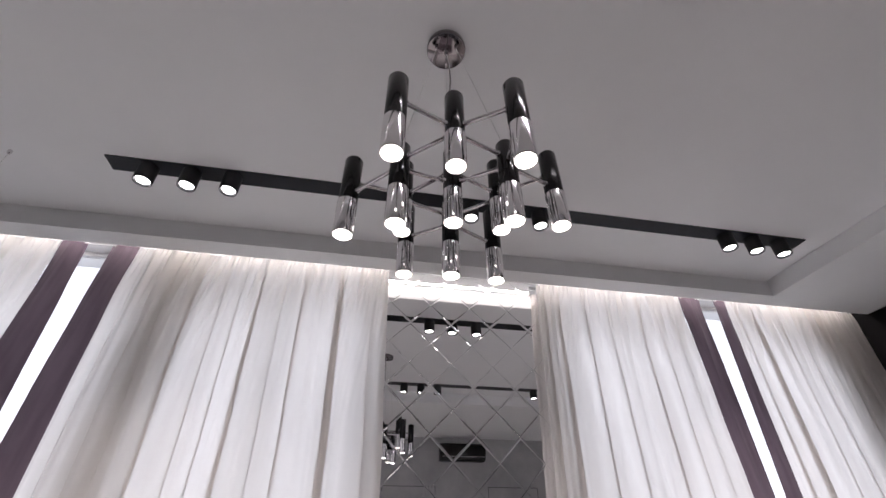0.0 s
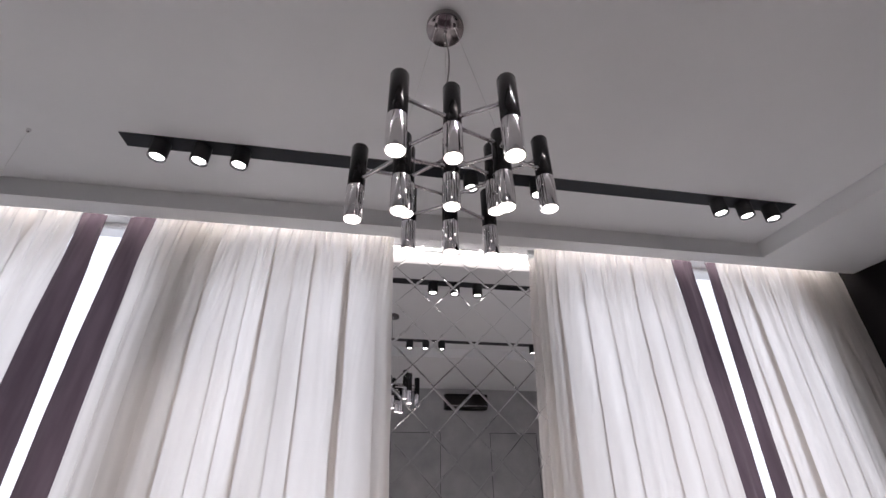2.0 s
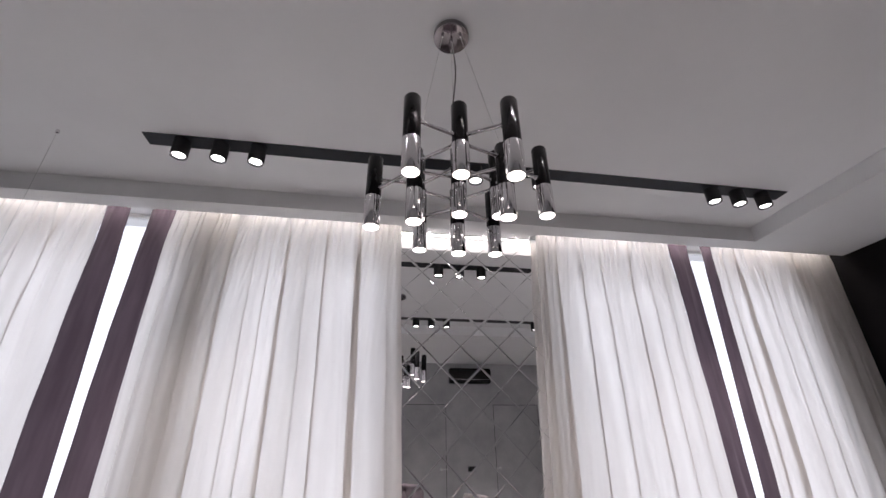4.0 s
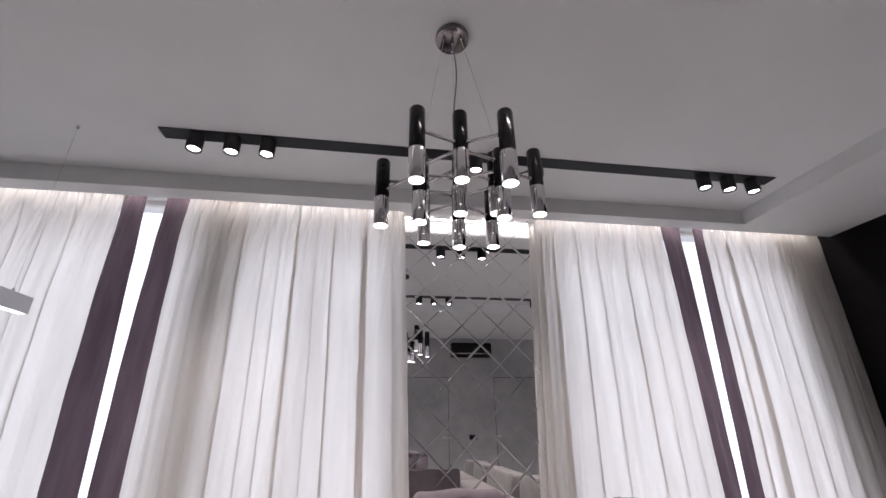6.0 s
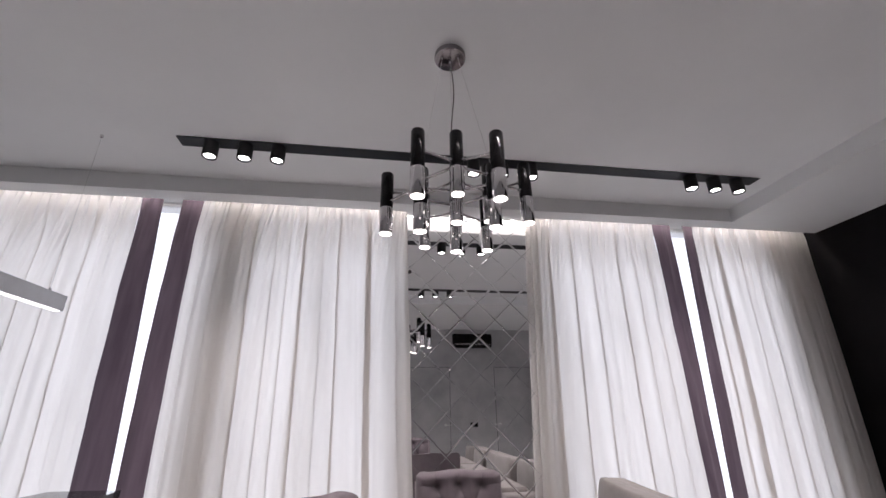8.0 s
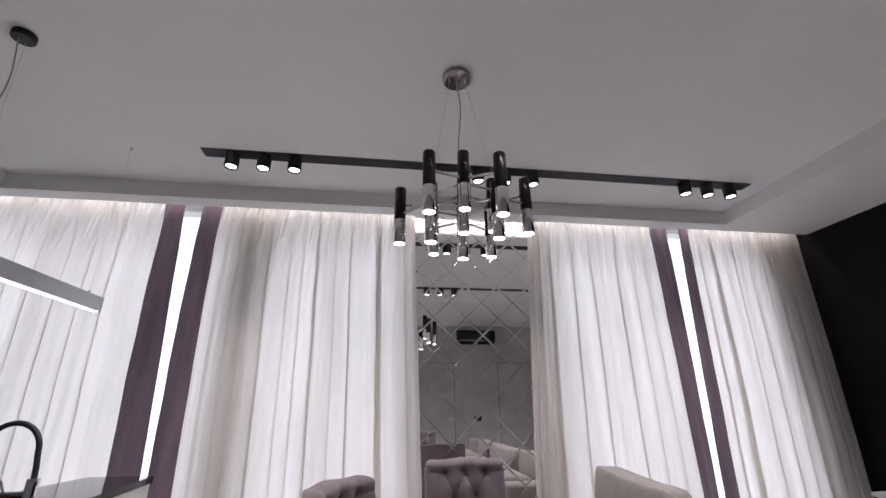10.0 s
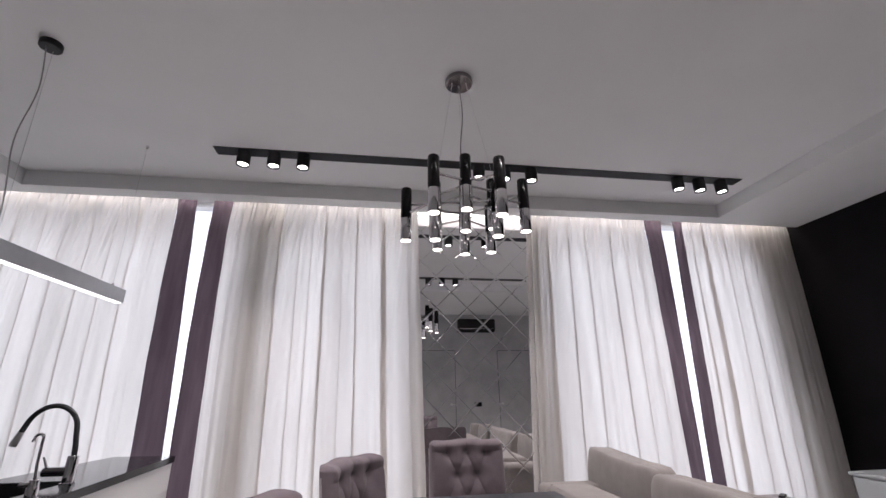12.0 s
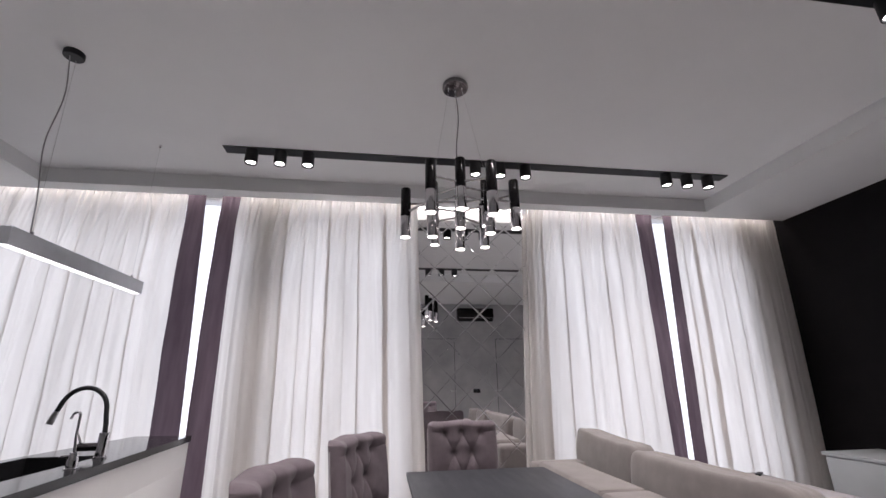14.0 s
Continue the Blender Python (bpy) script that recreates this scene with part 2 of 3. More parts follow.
# ---------------------------------------------------------------- the room
structure("floor", box(B(), LEFT - 0.3, RIGHT + 0.3, BACK - 0.3, FRONT + 0.35, -0.15, 0.0), FLOOR, "unseen floor of the living room, made pale to bounce light upward")
bm = B()                                  # raised field, lowered border, and the slab above
x0, x1, y0, y1 = TRAY
box(bm, LEFT - 0.3, RIGHT + 0.3, BACK - 0.3, FRONT + 0.35, CEIL, CEIL + 0.2)
box(bm, LEFT, x0, BACK, NICHE, SOFFIT, CEIL - 0.001)
box(bm, x1, RIGHT, BACK, NICHE, SOFFIT, CEIL - 0.001)
box(bm, x0, x1, y1, NICHE, SOFFIT, CEIL - 0.001)
box(bm, x0, x1, BACK, y0, SOFFIT, CEIL - 0.001)
structure("ceiling", bm, WHITE, "matt white ceiling with a raised tray and a lowered border")
structure("wall_west", box(B(), LEFT - 0.2, LEFT, BACK, FRONT, 0, CEIL), PLASTER, "grey plaster side wall of the kitchen end")
structure("wall_east", box(B(), RIGHT, RIGHT + 0.2, BACK, FRONT, 0, CEIL), BLACKWALL, "matt black rough-painted television wall")
structure("wall_south", box(B(), LEFT - 0.2, RIGHT + 0.2, BACK - 0.2, BACK, 0, CEIL), PLASTER, "grey concrete-look plaster wall")
bm = B()
xs = [LEFT - 0.2] + [v for w in WINDOWS for v in w[:2]] + [RIGHT + 0.2]
for a, b in zip(xs[::2], xs[1::2]):
    box(bm, a, b, FRONT, FRONT + 0.3, 0, CEIL)
for a, b, c in WINDOWS:
    box(bm, a, b, FRONT, FRONT + 0.3, 0, SILL)
    box(bm, a, b, FRONT, FRONT + 0.3, HEAD, CEIL)
structure("wall_north", bm, WHITE, "white window wall behind the curtains")
for k, (a, b, c) in enumerate(WINDOWS):
    w = tagged(new("window_%d" % (k + 1)), "tall white-framed window behind closed curtains", "window", "", "structure")
    for z, h in ((SILL, 0.06), (HEAD - 0.03, 0.03)):
        part("window_frame", box(B(), a, b, 2.75, 2.81, z, z + h, 0.006), FRAME, w)
    for x in (a, c - 0.03, b - 0.06):
        part("mullion", box(B(), x, x + 0.06, 2.752, 2.808, SILL + 0.06, HEAD - 0.03, 0.006), FRAME, w)
    for u, v in ((a + 0.06, c - 0.03), (c + 0.03, b - 0.06)):
        pane = part("pane", box(B(), u, v, 2.775, 2.785, SILL + 0.06, HEAD - 0.03), GLASS, w)
        pane.visible_shadow = False
    part("window_sill", box(B(), a, b, FRONT + 0.003, 2.748, SILL, SILL + 0.03, 0.004), FRAME, w)
bm = B()
bm.faces.new([bm.verts.new(p) for p in ((-7, 4.0, -1.5), (7, 4.0, -1.5), (7, 4.0, 6.0), (-7, 4.0, 6.0))])
structure("backdrop", bm, glowing("overcast_sky", (0.93, 0.96, 1.0), 1.3), "bright overcast sky outside the windows")
led = tagged(new("led_strip"), "glowing white LED tape along the curtain niche", "led strip", "", "structure")
part("led_tape", box(B(), LEFT + 0.05, RIGHT - 0.05, 2.490, 2.504, 2.987, 2.991), STRIPGLOW, led)
part("led_profile", box(B(), LEFT + 0.05, RIGHT - 0.05, 2.487, 2.507, 2.9915, 2.9995), ALU, led)

# ---------------------------------------------------------------- mirror of diamond tiles
MX0, MX1, MZ0, MZ1 = 0.036, 1.26, 0.05, 2.985
DX, DZ, OX, OZ = 0.283, 0.287, 0.405, 2.728      # tile diagonals, one crossing


def clip(poly, axis, limit, keep_more):
    out = []
    for p, q in zip(poly, poly[1:] + poly[:1]):
        inp, inq = (p[axis] >= limit) == keep_more, (q[axis] >= limit) == keep_more
        if inp:
            out.append(p)
        if inp != inq:
            s = (limit - p[axis]) / (q[axis] - p[axis])
            out.append((p[0] + (q[0] - p[0]) * s, p[1] + (q[1] - p[1]) * s))
    return out


def tile_mesh(poly):
    """A mirror tile in the x-z plane with a ground bevel round its edge."""
    bm = B()
    n = len(poly)
    cx, cz = sum(p[0] for p in poly) / n, sum(p[1] for p in poly) / n
    area = sum(p[0] * q[1] - q[0] * p[1] for p, q in zip(poly, poly[1:] + poly[:1]))
    if area < 0:
        poly = poly[::-1]
    lines = []
    for p, q in zip(poly, poly[1:] + poly[:1]):
        d = Vector((q[0] - p[0], q[1] - p[1])).normalized()
        lines.append((Vector(p), Vector((-d.y, d.x)), d))
    rings = []
    for inset, rise in ((0.0, 0.0), (0.003, -0.00030), (0.0058, -0.00046), (0.0085, -0.00053)):
        ring = []
        for i in range(n):
            (p, m, d), (q, k, e) = lines[i - 1], lines[i]
            p, q = p + m * inset, q + k * inset
            ring.append(p + d * ((q - p).cross(e) / d.cross(e) if abs(d.cross(e)) > 1e-6 else 0))
        rings.append([bm.verts.new((p.x, rise, p.y)) for p in ring])
    bm.faces.new(rings[-1])
    for o, h in zip(rings, rings[1:]):
        for i in range(n):
            f = bm.faces.new((o[i - 1], o[i], h[i], h[i - 1]))
            f.material_index = 1
    me = finish(bm, "mirror_tile", MIRROR, False)
    me.materials.append(BEVEL)
    return me


mirror = tagged(new("wall_mirror"), "tall silver wall mirror with a diamond pattern, between the curtains", "mirror")
mirror.matrix_basis = pose(0, FRONT - 0.009, 0)
part("backing", box(B(), MX0, MX1, 0.002, 0.008, MZ0, MZ1), MATTBLACK, mirror)
full = None
for i in range(-3, 10):
    for j in range(-22, 4):
        if (i + j) % 2:
            cx, cz = OX + DX / 2 * i, OZ + DZ / 2 * j
            g = 0.4985
            quad = [(cx - DX * g, cz), (cx, cz - DZ * g), (cx + DX * g, cz), (cx, cz + DZ * g)]
            inside = all(MX0 <= p[0] <= MX1 and MZ0 <= p[1] <= MZ1 for p in quad)
            if inside:
                if full is None:
                    full = tile_mesh([(p[0] - cx, p[1] - cz) for p in quad])
                ob = new("mirror_tile", full)
                ob.matrix_basis = pose(cx, 0, cz)
            else:
                for axis, limit, more in ((0, MX0, True), (0, MX1, False), (1, MZ0, True), (1, MZ1, False)):
                    quad = clip(quad, axis, limit, more) if quad else quad
                if len(quad) < 3 or max(p[0] for p in quad) - min(p[0] for p in quad) < 0.03 or max(p[1] for p in quad) - min(p[1] for p in quad) < 0.03:
                    continue
                ob = new("mirror_tile", tile_mesh(quad))
            ob.parent = mirror

# ---------------------------------------------------------------- curtains
CURTAIN_Y, CURTAIN_TOP = 2.56, 2.955


def fold_line(width, laps, rng):
    """The cloth's course in plan as (share of the width, sideways shift, depth), smooth through its laps and the bows between them."""
    stops = [(0.0, 0.0, 0.0)]
    for u, w in laps:
        side, w = (1, w) if w > 0 else (-1, -w)
        c = u + w / 2 / width
        gap = c - stops[-1][0]
        for k in range(1, 3):
            stops.append((stops[-1][0] + gap * 0.3, 0.0, rng.uniform(-0.016, 0.006) * min(1.0, gap * width / 0.12)))
        stops += [(c - 0.002, w * 0.42, -0.006 * side), (c - 0.001, w * 0.35, -0.001 * side), (c + 0.001, -w * 0.35, 0.002 * side), (c + 0.002, -w * 0.42, 0.006 * side)]
    gap = 1 - stops[-1][0]
    stops += [(1 - gap * 0.62, 0.0, rng.uniform(-0.02, 0.004) * min(1.0, gap * width / 0.12)), (1 - gap * 0.3, 0.0, rng.uniform(-0.012, 0.006)), (1.0, 0.0, 0.0)]
    ends = [stops[0]] + stops + [stops[-1]]
    line = []
    for p, q, r, t in zip(ends, ends[1:], ends[2:], ends[3:]):
        n = max(4, min(16, round(math.hypot((r[0] - q[0]) * width + r[1] - q[1], r[2] - q[2]) / 0.006)))
        for k in range(n):
            v = k / n
            line.append(tuple(0.5 * (2 * b + (c - a) * v + (2 * a - 5 * b + 4 * c - d) * v * v + (3 * b - a - 3 * c + d) * v ** 3) for a, b, c, d in zip(p, q, r, t)))
    return line + [stops[-1]]


def cloth_sheet(edge0, edge1, seed, laps):
    """A hanging cloth between two edges, each given as (x at the top, x at z 0.6, bow between): gathered tight at the tape, falling into folds that lap over one another."""
    bm = B()
    width = abs(edge1[0] - edge0[0])
    line = fold_line(width, laps, random.Random(round(seed * 10)))
    plain = not laps

    def f(i, v):
        u, shift, depth = line[i]
        z = 0.015 + (CURTAIN_TOP - 0.015) * v
        h = CURTAIN_TOP - z
        s = h / (CURTAIN_TOP - 0.6)
        bow = math.sin(math.pi * min(1.0, s))
        a = edge0[0] + (edge0[1] - edge0[0]) * s + bow * edge0[2] + 0.006 * noise.noise((z * 2.5, seed, edge0[0] * 3))
        b = edge1[0] + (edge1[1] - edge1[0]) * s + bow * edge1[2] + 0.006 * noise.noise((z * 2.5, seed, edge1[0] * 3))
        g = edge0[0] + (edge1[0] - edge0[0]) * u
        edge = min(1.0, u * width / 0.06, (1 - u) * width / 0.06)
        gather, drop = math.exp(-h / 0.27), 1 - math.exp(-h / 0.30)
        sway = 0.75 + 0.5 * noise.noise((g * 2.2, z * 0.45, seed + 3))
        slip = g + 0.16 * h * noise.noise((g * 4, 0.4, seed))
        tight = noise.noise((slip * 22, z * 1.1, seed + 11)) * 0.080 + noise.noise((slip * 52 + 4 * h, z * 2.0, seed + 5)) * 0.032
        soft = noise.noise((slip * 9, z * 0.22, seed + 17)) * 0.016 + noise.noise((slip * 27, z * 0.35, seed + 23)) * 0.0035 + noise.noise((g * 7 + z * 3, z * 5, seed + 31)) * 0.0012
        x = a + (b - a) * u + shift * drop * sway + 0.010 * edge * noise.noise((g * 3, z * 0.8, seed + 7)) * drop
        y = depth * (0.2 + 0.8 * drop) + soft * edge + (0.45 if plain else 1.0) * tight * (0.01 + 0.99 * gather) * min(1.0, 0.4 + h * 5)
        return x, CURTAIN_Y + y, z

    rows = 96
    vs = [[bm.verts.new(f(i, (j / rows) ** 0.8)) for i in range(len(line))] for j in range(rows + 1)]
    for p, q in zip(vs, vs[1:]):
        for i in range(len(line) - 1):
            bm.faces.new((p[i], p[i + 1], q[i + 1], q[i]))
    return bm


def curtain(label, pieces, seed):
    c = thing("curtain", label, "curtain", "curtains along the window wall")
    for name, mat, e0, e1, laps in pieces:
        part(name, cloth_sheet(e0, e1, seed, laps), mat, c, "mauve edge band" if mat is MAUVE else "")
        ends = (min(e0[0], e1[0]), max(e0[0], e1[0]))
        part("header_tape", box(B(), ends[0], ends[1], CURTAIN_Y + 0.008, CURTAIN_Y + 0.012, CURTAIN_TOP - 0.02, CURTAIN_TOP + 0.008), FRAME, c)
    part("curtain_rail", box(B(), min(p[2][0] for p in pieces), max(p[3][0] for p in pieces), CURTAIN_Y, CURTAIN_Y + 0.02, CURTAIN_TOP + 0.012, CEIL - 0.002, 0.002), FRAME, c, "white ceiling rail")
    for x in (min(p[2][0] for p in pieces) + 0.012, max(p[3][0] for p in pieces) - 0.012):
        part("rail_end", box(B(), x - 0.012, x + 0.012, CURTAIN_Y - 0.012, CURTAIN_Y - 0.001, CURTAIN_TOP - 0.03, CURTAIN_TOP + 0.02, 0.003), FRAME, c, "white rail end stop")
    return c


EDGES = {"far": (-3.98, -3.95, 0.0), "a": (-1.995, -1.945, -0.018), "b": (-1.845, -1.727, -0.004), "c": (-1.708, -1.690, -0.018), "d": (-1.550, -1.520, -0.018),
         "e": (0.085, 0.165, 0.0), "f": (1.195, 1.075, 0.0), "g": (2.385, 2.390, 0.0), "h": (2.576, 2.518, 0.0), "i": (2.690, 2.568, 0.0), "j": (2.800, 2.698, 0.0), "k": (4.012, 3.925, 0.02)}
# laps of each cream panel: share of its width where the cloth doubles, width of the lap (below 0: it laps the other way)
curtain("cream linen curtain with a mauve edge band, drawn over the window", [
    ("cream_panel", CURTAIN, EDGES["far"], EDGES["a"], ((0.03, 0.016), (0.12, 0.010), (0.21, 0.014), (0.30, 0.010), (0.40, 0.012), (0.505, 0.008), (0.59, 0.014), (0.69, 0.008), (0.775, 0.007), (0.86, 0.009))),
    ("mauve_band", MAUVE, EDGES["a"], EDGES["b"], ())], 1.3)
curtain("cream linen curtain with a mauve edge band, up to the mirror", [
    ("mauve_band", MAUVE, EDGES["c"], EDGES["d"], ()),
    ("cream_panel", CURTAIN, EDGES["d"], EDGES["e"], ((0.04, 0.010), (0.105, 0.016), (0.17, 0.016), (0.262, 0.02), (0.365, 0.008), (0.425, 0.014), (0.485, 0.045), (0.59, 0.009), (0.66, -0.028), (0.79, 0.06), (0.93, 0.010)))], 5.1)
curtain("cream linen curtain with a mauve edge band, beside the mirror", [
    ("cream_panel", CURTAIN, EDGES["f"], EDGES["g"], ((0.03, 0.03), (0.11, 0.055), (0.295, 0.012), (0.45, 0.013), (0.65, 0.016), (0.78, 0.012), (0.9, 0.008))),
    ("mauve_band", MAUVE, EDGES["g"], EDGES["h"], ())], 9.7)
curtain("cream linen curtain with a mauve edge band, against the black wall", [
    ("mauve_band", MAUVE, EDGES["i"], EDGES["j"], ()),
    ("cream_panel", CURTAIN, EDGES["j"], EDGES["k"], ((0.06, 0.025), (0.15, 0.06), (0.355, 0.012), (0.48, 0.022), (0.59, 0.02), (0.67, 0.03), (0.78, 0.025), (0.87, 0.025), (0.95, 0.015)))], 14.2)

# ---------------------------------------------------------------- ceiling tracks with spots


def track(label, xa, xb, y, spots, group):
    t = thing("spotlight_track", label, "track light", "black ceiling tracks")
    part("track_channel", box(B(), xa, xb, y - 0.052, y + 0.052, CEIL - 0.004, CEIL + 0.001, 0.001, 1), TRACKBLACK, t)
    for x in (xa - 0.003, xb):
        part("end_cap", box(B(), x, x + 0.003, y - 0.053, y + 0.053, CEIL - 0.005, CEIL + 0.001), MATTBLACK, t)
    for w in (-0.0535, 0.0515):
        part("edge_trim", box(B(), xa, xb, y + w, y + w + 0.002, CEIL - 0.0055, CEIL + 0.001), MATTBLACK, t)
    for x in spots:
        s = thing("ceiling_spotlight", "black cylinder spotlight with a lit LED, on the ceiling track", "spotlight", group, (x, y, 0))
        part("housing", lathe(B(), [(0, CEIL - 0.004), (0.046, CEIL - 0.004), (0.047, CEIL - 0.008), (0.047, CEIL - 0.108), (0.0455, CEIL - 0.112), (0.041, CEIL - 0.112), (0.036, CEIL - 0.103), (0.035, CEIL - 0.096), (0, CEIL - 0.096)]), MATTBLACK, s)
        part("led_disc", lathe(B(), [(0, CEIL - 0.0965), (0.0335, CEIL - 0.0965), (0.0335, CEIL - 0.1015), (0, CEIL - 0.1035)], sides=24), SPOTGLOW, s, "glowing white disc")
    return t


track("long flat black ceiling track, near the curtains", -1.46, 2.825, TRACK_FRONT, GROUPS, "spotlights on the front track")
track("long flat black ceiling track, over the seating", -1.46, 2.825, TRACK_REAR, REAR_GROUPS, "spotlights on the rear track")

# ---------------------------------------------------------------- chandelier
CX, CY = 0.196, 0.888
chandelier = thing("chandelier", "hanging chandelier of black and chrome tubes joined by chrome rods", "chandelier", "", (CX, CY, 0))
TUBE_R = 0.0275
nodes = [(0, 0, 2.050)]
for k, z in enumerate((2.042, 2.022, 2.044, 2.004, 2.037, 2.020)):
    a = radians(-9.0 + 60 * k)
    nodes.append((0.302 * math.cos(a), 0.302 * math.sin(a), z))
for k, z in enumerate((2.094, 1.985, 2.085, 1.973, 2.090, 1.986)):
    a = radians(-9.0 + 30 + 60 * k)
    nodes.append((0.1745 * math.cos(a), 0.1745 * math.sin(a), z))
for x, y, z in nodes:
    arm = part("lamp_tube", lathe(B(), [(0, z + 0.290), (0.020, z + 0.290), (0.0245, z + 0.288), (TUBE_R, z + 0.282), (TUBE_R, z + 0.120), (TUBE_R - 0.001, z + 0.118), (0, z + 0.118)], (x, y, 0)), LACQUER, chandelier, "black lacquered upper tube")
    part("chrome_sleeve", lathe(B(), [(TUBE_R - 0.001, z + 0.1182), (TUBE_R + 0.0012, z + 0.1175), (TUBE_R + 0.0012, z + 0.002), (TUBE_R, z), (TUBE_R - 0.002, z), (TUBE_R - 0.0025, z + 0.008)], (x, y, 0)), SLEEVE, arm, "chrome lower sleeve")
    part("led_lens", lathe(B(), [(0, z + 0.009), (TUBE_R - 0.0028, z + 0.008), (TUBE_R - 0.003, z + 0.001), (0.015, z - 0.002), (0, z - 0.003)], (x, y, 0)), BULB, arm, "glowing lens")
    for k in range(6):
        a = 2 * math.pi * k / 6
        part("vent_hole", lathe(B(), [(0, z + 0.2912), (0.0028, z + 0.2908), (0.003, z + 0.2895)], (x + 0.014 * math.cos(a), y + 0.014 * math.sin(a), 0), 8), TRACKBLACK, arm)
links = [(i, j) for j in range(7, 13) for i in range(7)] + [(7 + k, 7 + (k + 1) % 6) for k in range(6)]
for i, j in links:
    p, q = Vector(nodes[i][:2]), Vector(nodes[j][:2])
    if (p - q).length > 0.2:
        continue
    if i < 7:
        high = nodes[j][2] > 2.05
        ha, hb = nodes[i][2] + (0.203 if high else 0.150), nodes[j][2] + (0.150 if high else 0.203)
    else:
        ha, hb = (nodes[k][2] + (0.128 if nodes[k][2] > 2.05 else 0.236) for k in (i, j))
    d = (q - p).normalized() * (TUBE_R - 0.002)
    part("rod", tube(B(), [(*(p + d), ha), (*(q - d), hb)], 0.0062, 14), CHROME, chandelier, "chrome rod")
    for c, s, h in ((p + d * 1.08, 1, ha), (q - d * 1.08, -1, hb)):
        part("rod_collar", tube(B(), [(*c, h), (*(c + d * 0.16 * s), h)], 0.0085, 14), CHROME, chandelier)
rose = part("ceiling_rose", lathe(B(), [(0, CEIL), (0.077, CEIL), (0.079, CEIL - 0.003), (0.079, CEIL - 0.024), (0.077, CEIL - 0.028), (0.072, CEIL - 0.029), (0, CEIL - 0.029)], (-0.007, 0.022, 0), sides=48), DARKCHROME, chandelier, "round dark chrome ceiling plate")
for k in range(3):
    a = radians(-9.0 - 30 + 120 * k)
    part("grip", lathe(B(), [(0.006, CEIL - 0.028), (0.006, CEIL - 0.040), (0.004, CEIL - 0.046), (0, CEIL - 0.046)], (0.045 * math.cos(a) - 0.007, 0.045 * math.sin(a) + 0.022, 0), 12), CHROME, rose)
    part("suspension_wire", tube(B(), [(0.045 * math.cos(a) - 0.007, 0.045 * math.sin(a) + 0.022, CEIL - 0.044), (0.172 * math.cos(a), 0.172 * math.sin(a), 1.982 + 0.289)], 0.0009, 6), WIRE, chandelier, "thin steel wire")
part("cord_grip", lathe(B(), [(0.008, CEIL - 0.028), (0.008, CEIL - 0.046), (0.005, CEIL - 0.052), (0, CEIL - 0.052)], (-0.007, 0.022, 0), sides=12), CHROME, rose)
cord = [(-0.007 * (1 - s) + 0.010 * math.sin(s * 5.2) * (1 - s) + 0.012 * s * math.sin(s * 7), 0.022 * (1 - s) - 0.004 * math.sin(s * 6), CEIL - 0.05 - s * (CEIL - 0.05 - 2.335)) for s in (k / 20 for k in range(21))]
part("power_cord", tube(B(), cord, 0.0032, 8), CABLE, chandelier, "grey power cord")

# ---------------------------------------------------------------- linear pendant over the island
LX, LY0, LY1, LZ = -1.925, 0.83, 1.95, 1.868
pend = thing("linear_pendant", "white aluminium linear pendant with a glowing underside, over the island", "pendant lamp", "", (LX, 0, 0))
part("body", box(B(), -0.026, 0.026, LY0, LY1, LZ + 0.006, LZ + 0.092, 0.0012, 1), ALU, pend)
part("diffuser", box(B(), -0.0175, 0.0175, LY0 + 0.008, LY1 - 0.008, LZ + 0.003, LZ + 0.0058, 0.001, 1), BARGLOW, pend, "glowing white diffuser")
part("end_cap", box(B(), -0.0255, 0.0255, LY1 + 0.0005, LY1 + 0.003, LZ + 0.004, LZ + 0.0915), ALU, pend)
for y in (0.975, 1.845):
    part("wire", tube(B(), [(0, 0.92 if y < 1 else y, CEIL - 0.01), (0, y, LZ + 0.10)], 0.0009, 6), WIRE, pend, "thin steel wire")
    part("wire_fitting", lathe(B(), [(0.007, LZ + 0.112), (0.007, LZ + 0.093), (0, LZ + 0.093)], (0, y, 0), 12), CHROME, pend)
part("wire_anchor", lathe(B(), [(0.010, CEIL), (0.010, CEIL - 0.016), (0.006, CEIL - 0.024), (0, CEIL - 0.024)], (0, 1.845, 0), 16), CHROME, pend)
part("ceiling_cup", lathe(B(), [(0, CEIL), (0.046, CEIL), (0.048, CEIL - 0.003), (0.048, CEIL - 0.030), (0.045, CEIL - 0.034), (0, CEIL - 0.034)], (0, 0.90, 0), 36), MATTBLACK, pend, "round black ceiling cup")
cord = [(-0.008 + 0.013 * math.sin(s * 9.5) * math.sin(s * 3.14), 0.885 + 0.016 * math.sin(s * 7.5) + 0.075 * s, CEIL - 0.03 - s * (CEIL - 0.03 - LZ - 0.09)) for s in (k / 28 for k in range(29))]
part("power_cord", tube(B(), cord, 0.0030, 8), CORD, pend, "grey power cord")

# ---------------------------------------------------------------- kitchen island


def prism(bm, poly, z0, z1, bevel=0.0):
    lo = [bm.verts.new((x, y, z0)) for x, y in poly]
    hi = [bm.verts.new((x, y, z1)) for x, y in poly]
    bm.faces.new(lo[::-1])
    bm.faces.new(hi)
    for i in range(len(poly)):
        bm.faces.new((lo[i - 1], lo[i], hi[i], hi[i - 1]))
    if bevel:
        bmesh.ops.bevel(bm, geom=list(bm.edges), offset=bevel, segments=2, profile=0.5, affect="EDGES")
    return bm


ISLAND = ((-1.445, 0.30), (-1.605, 2.43), (-2.02, 2.47), (-2.24, 0.30))


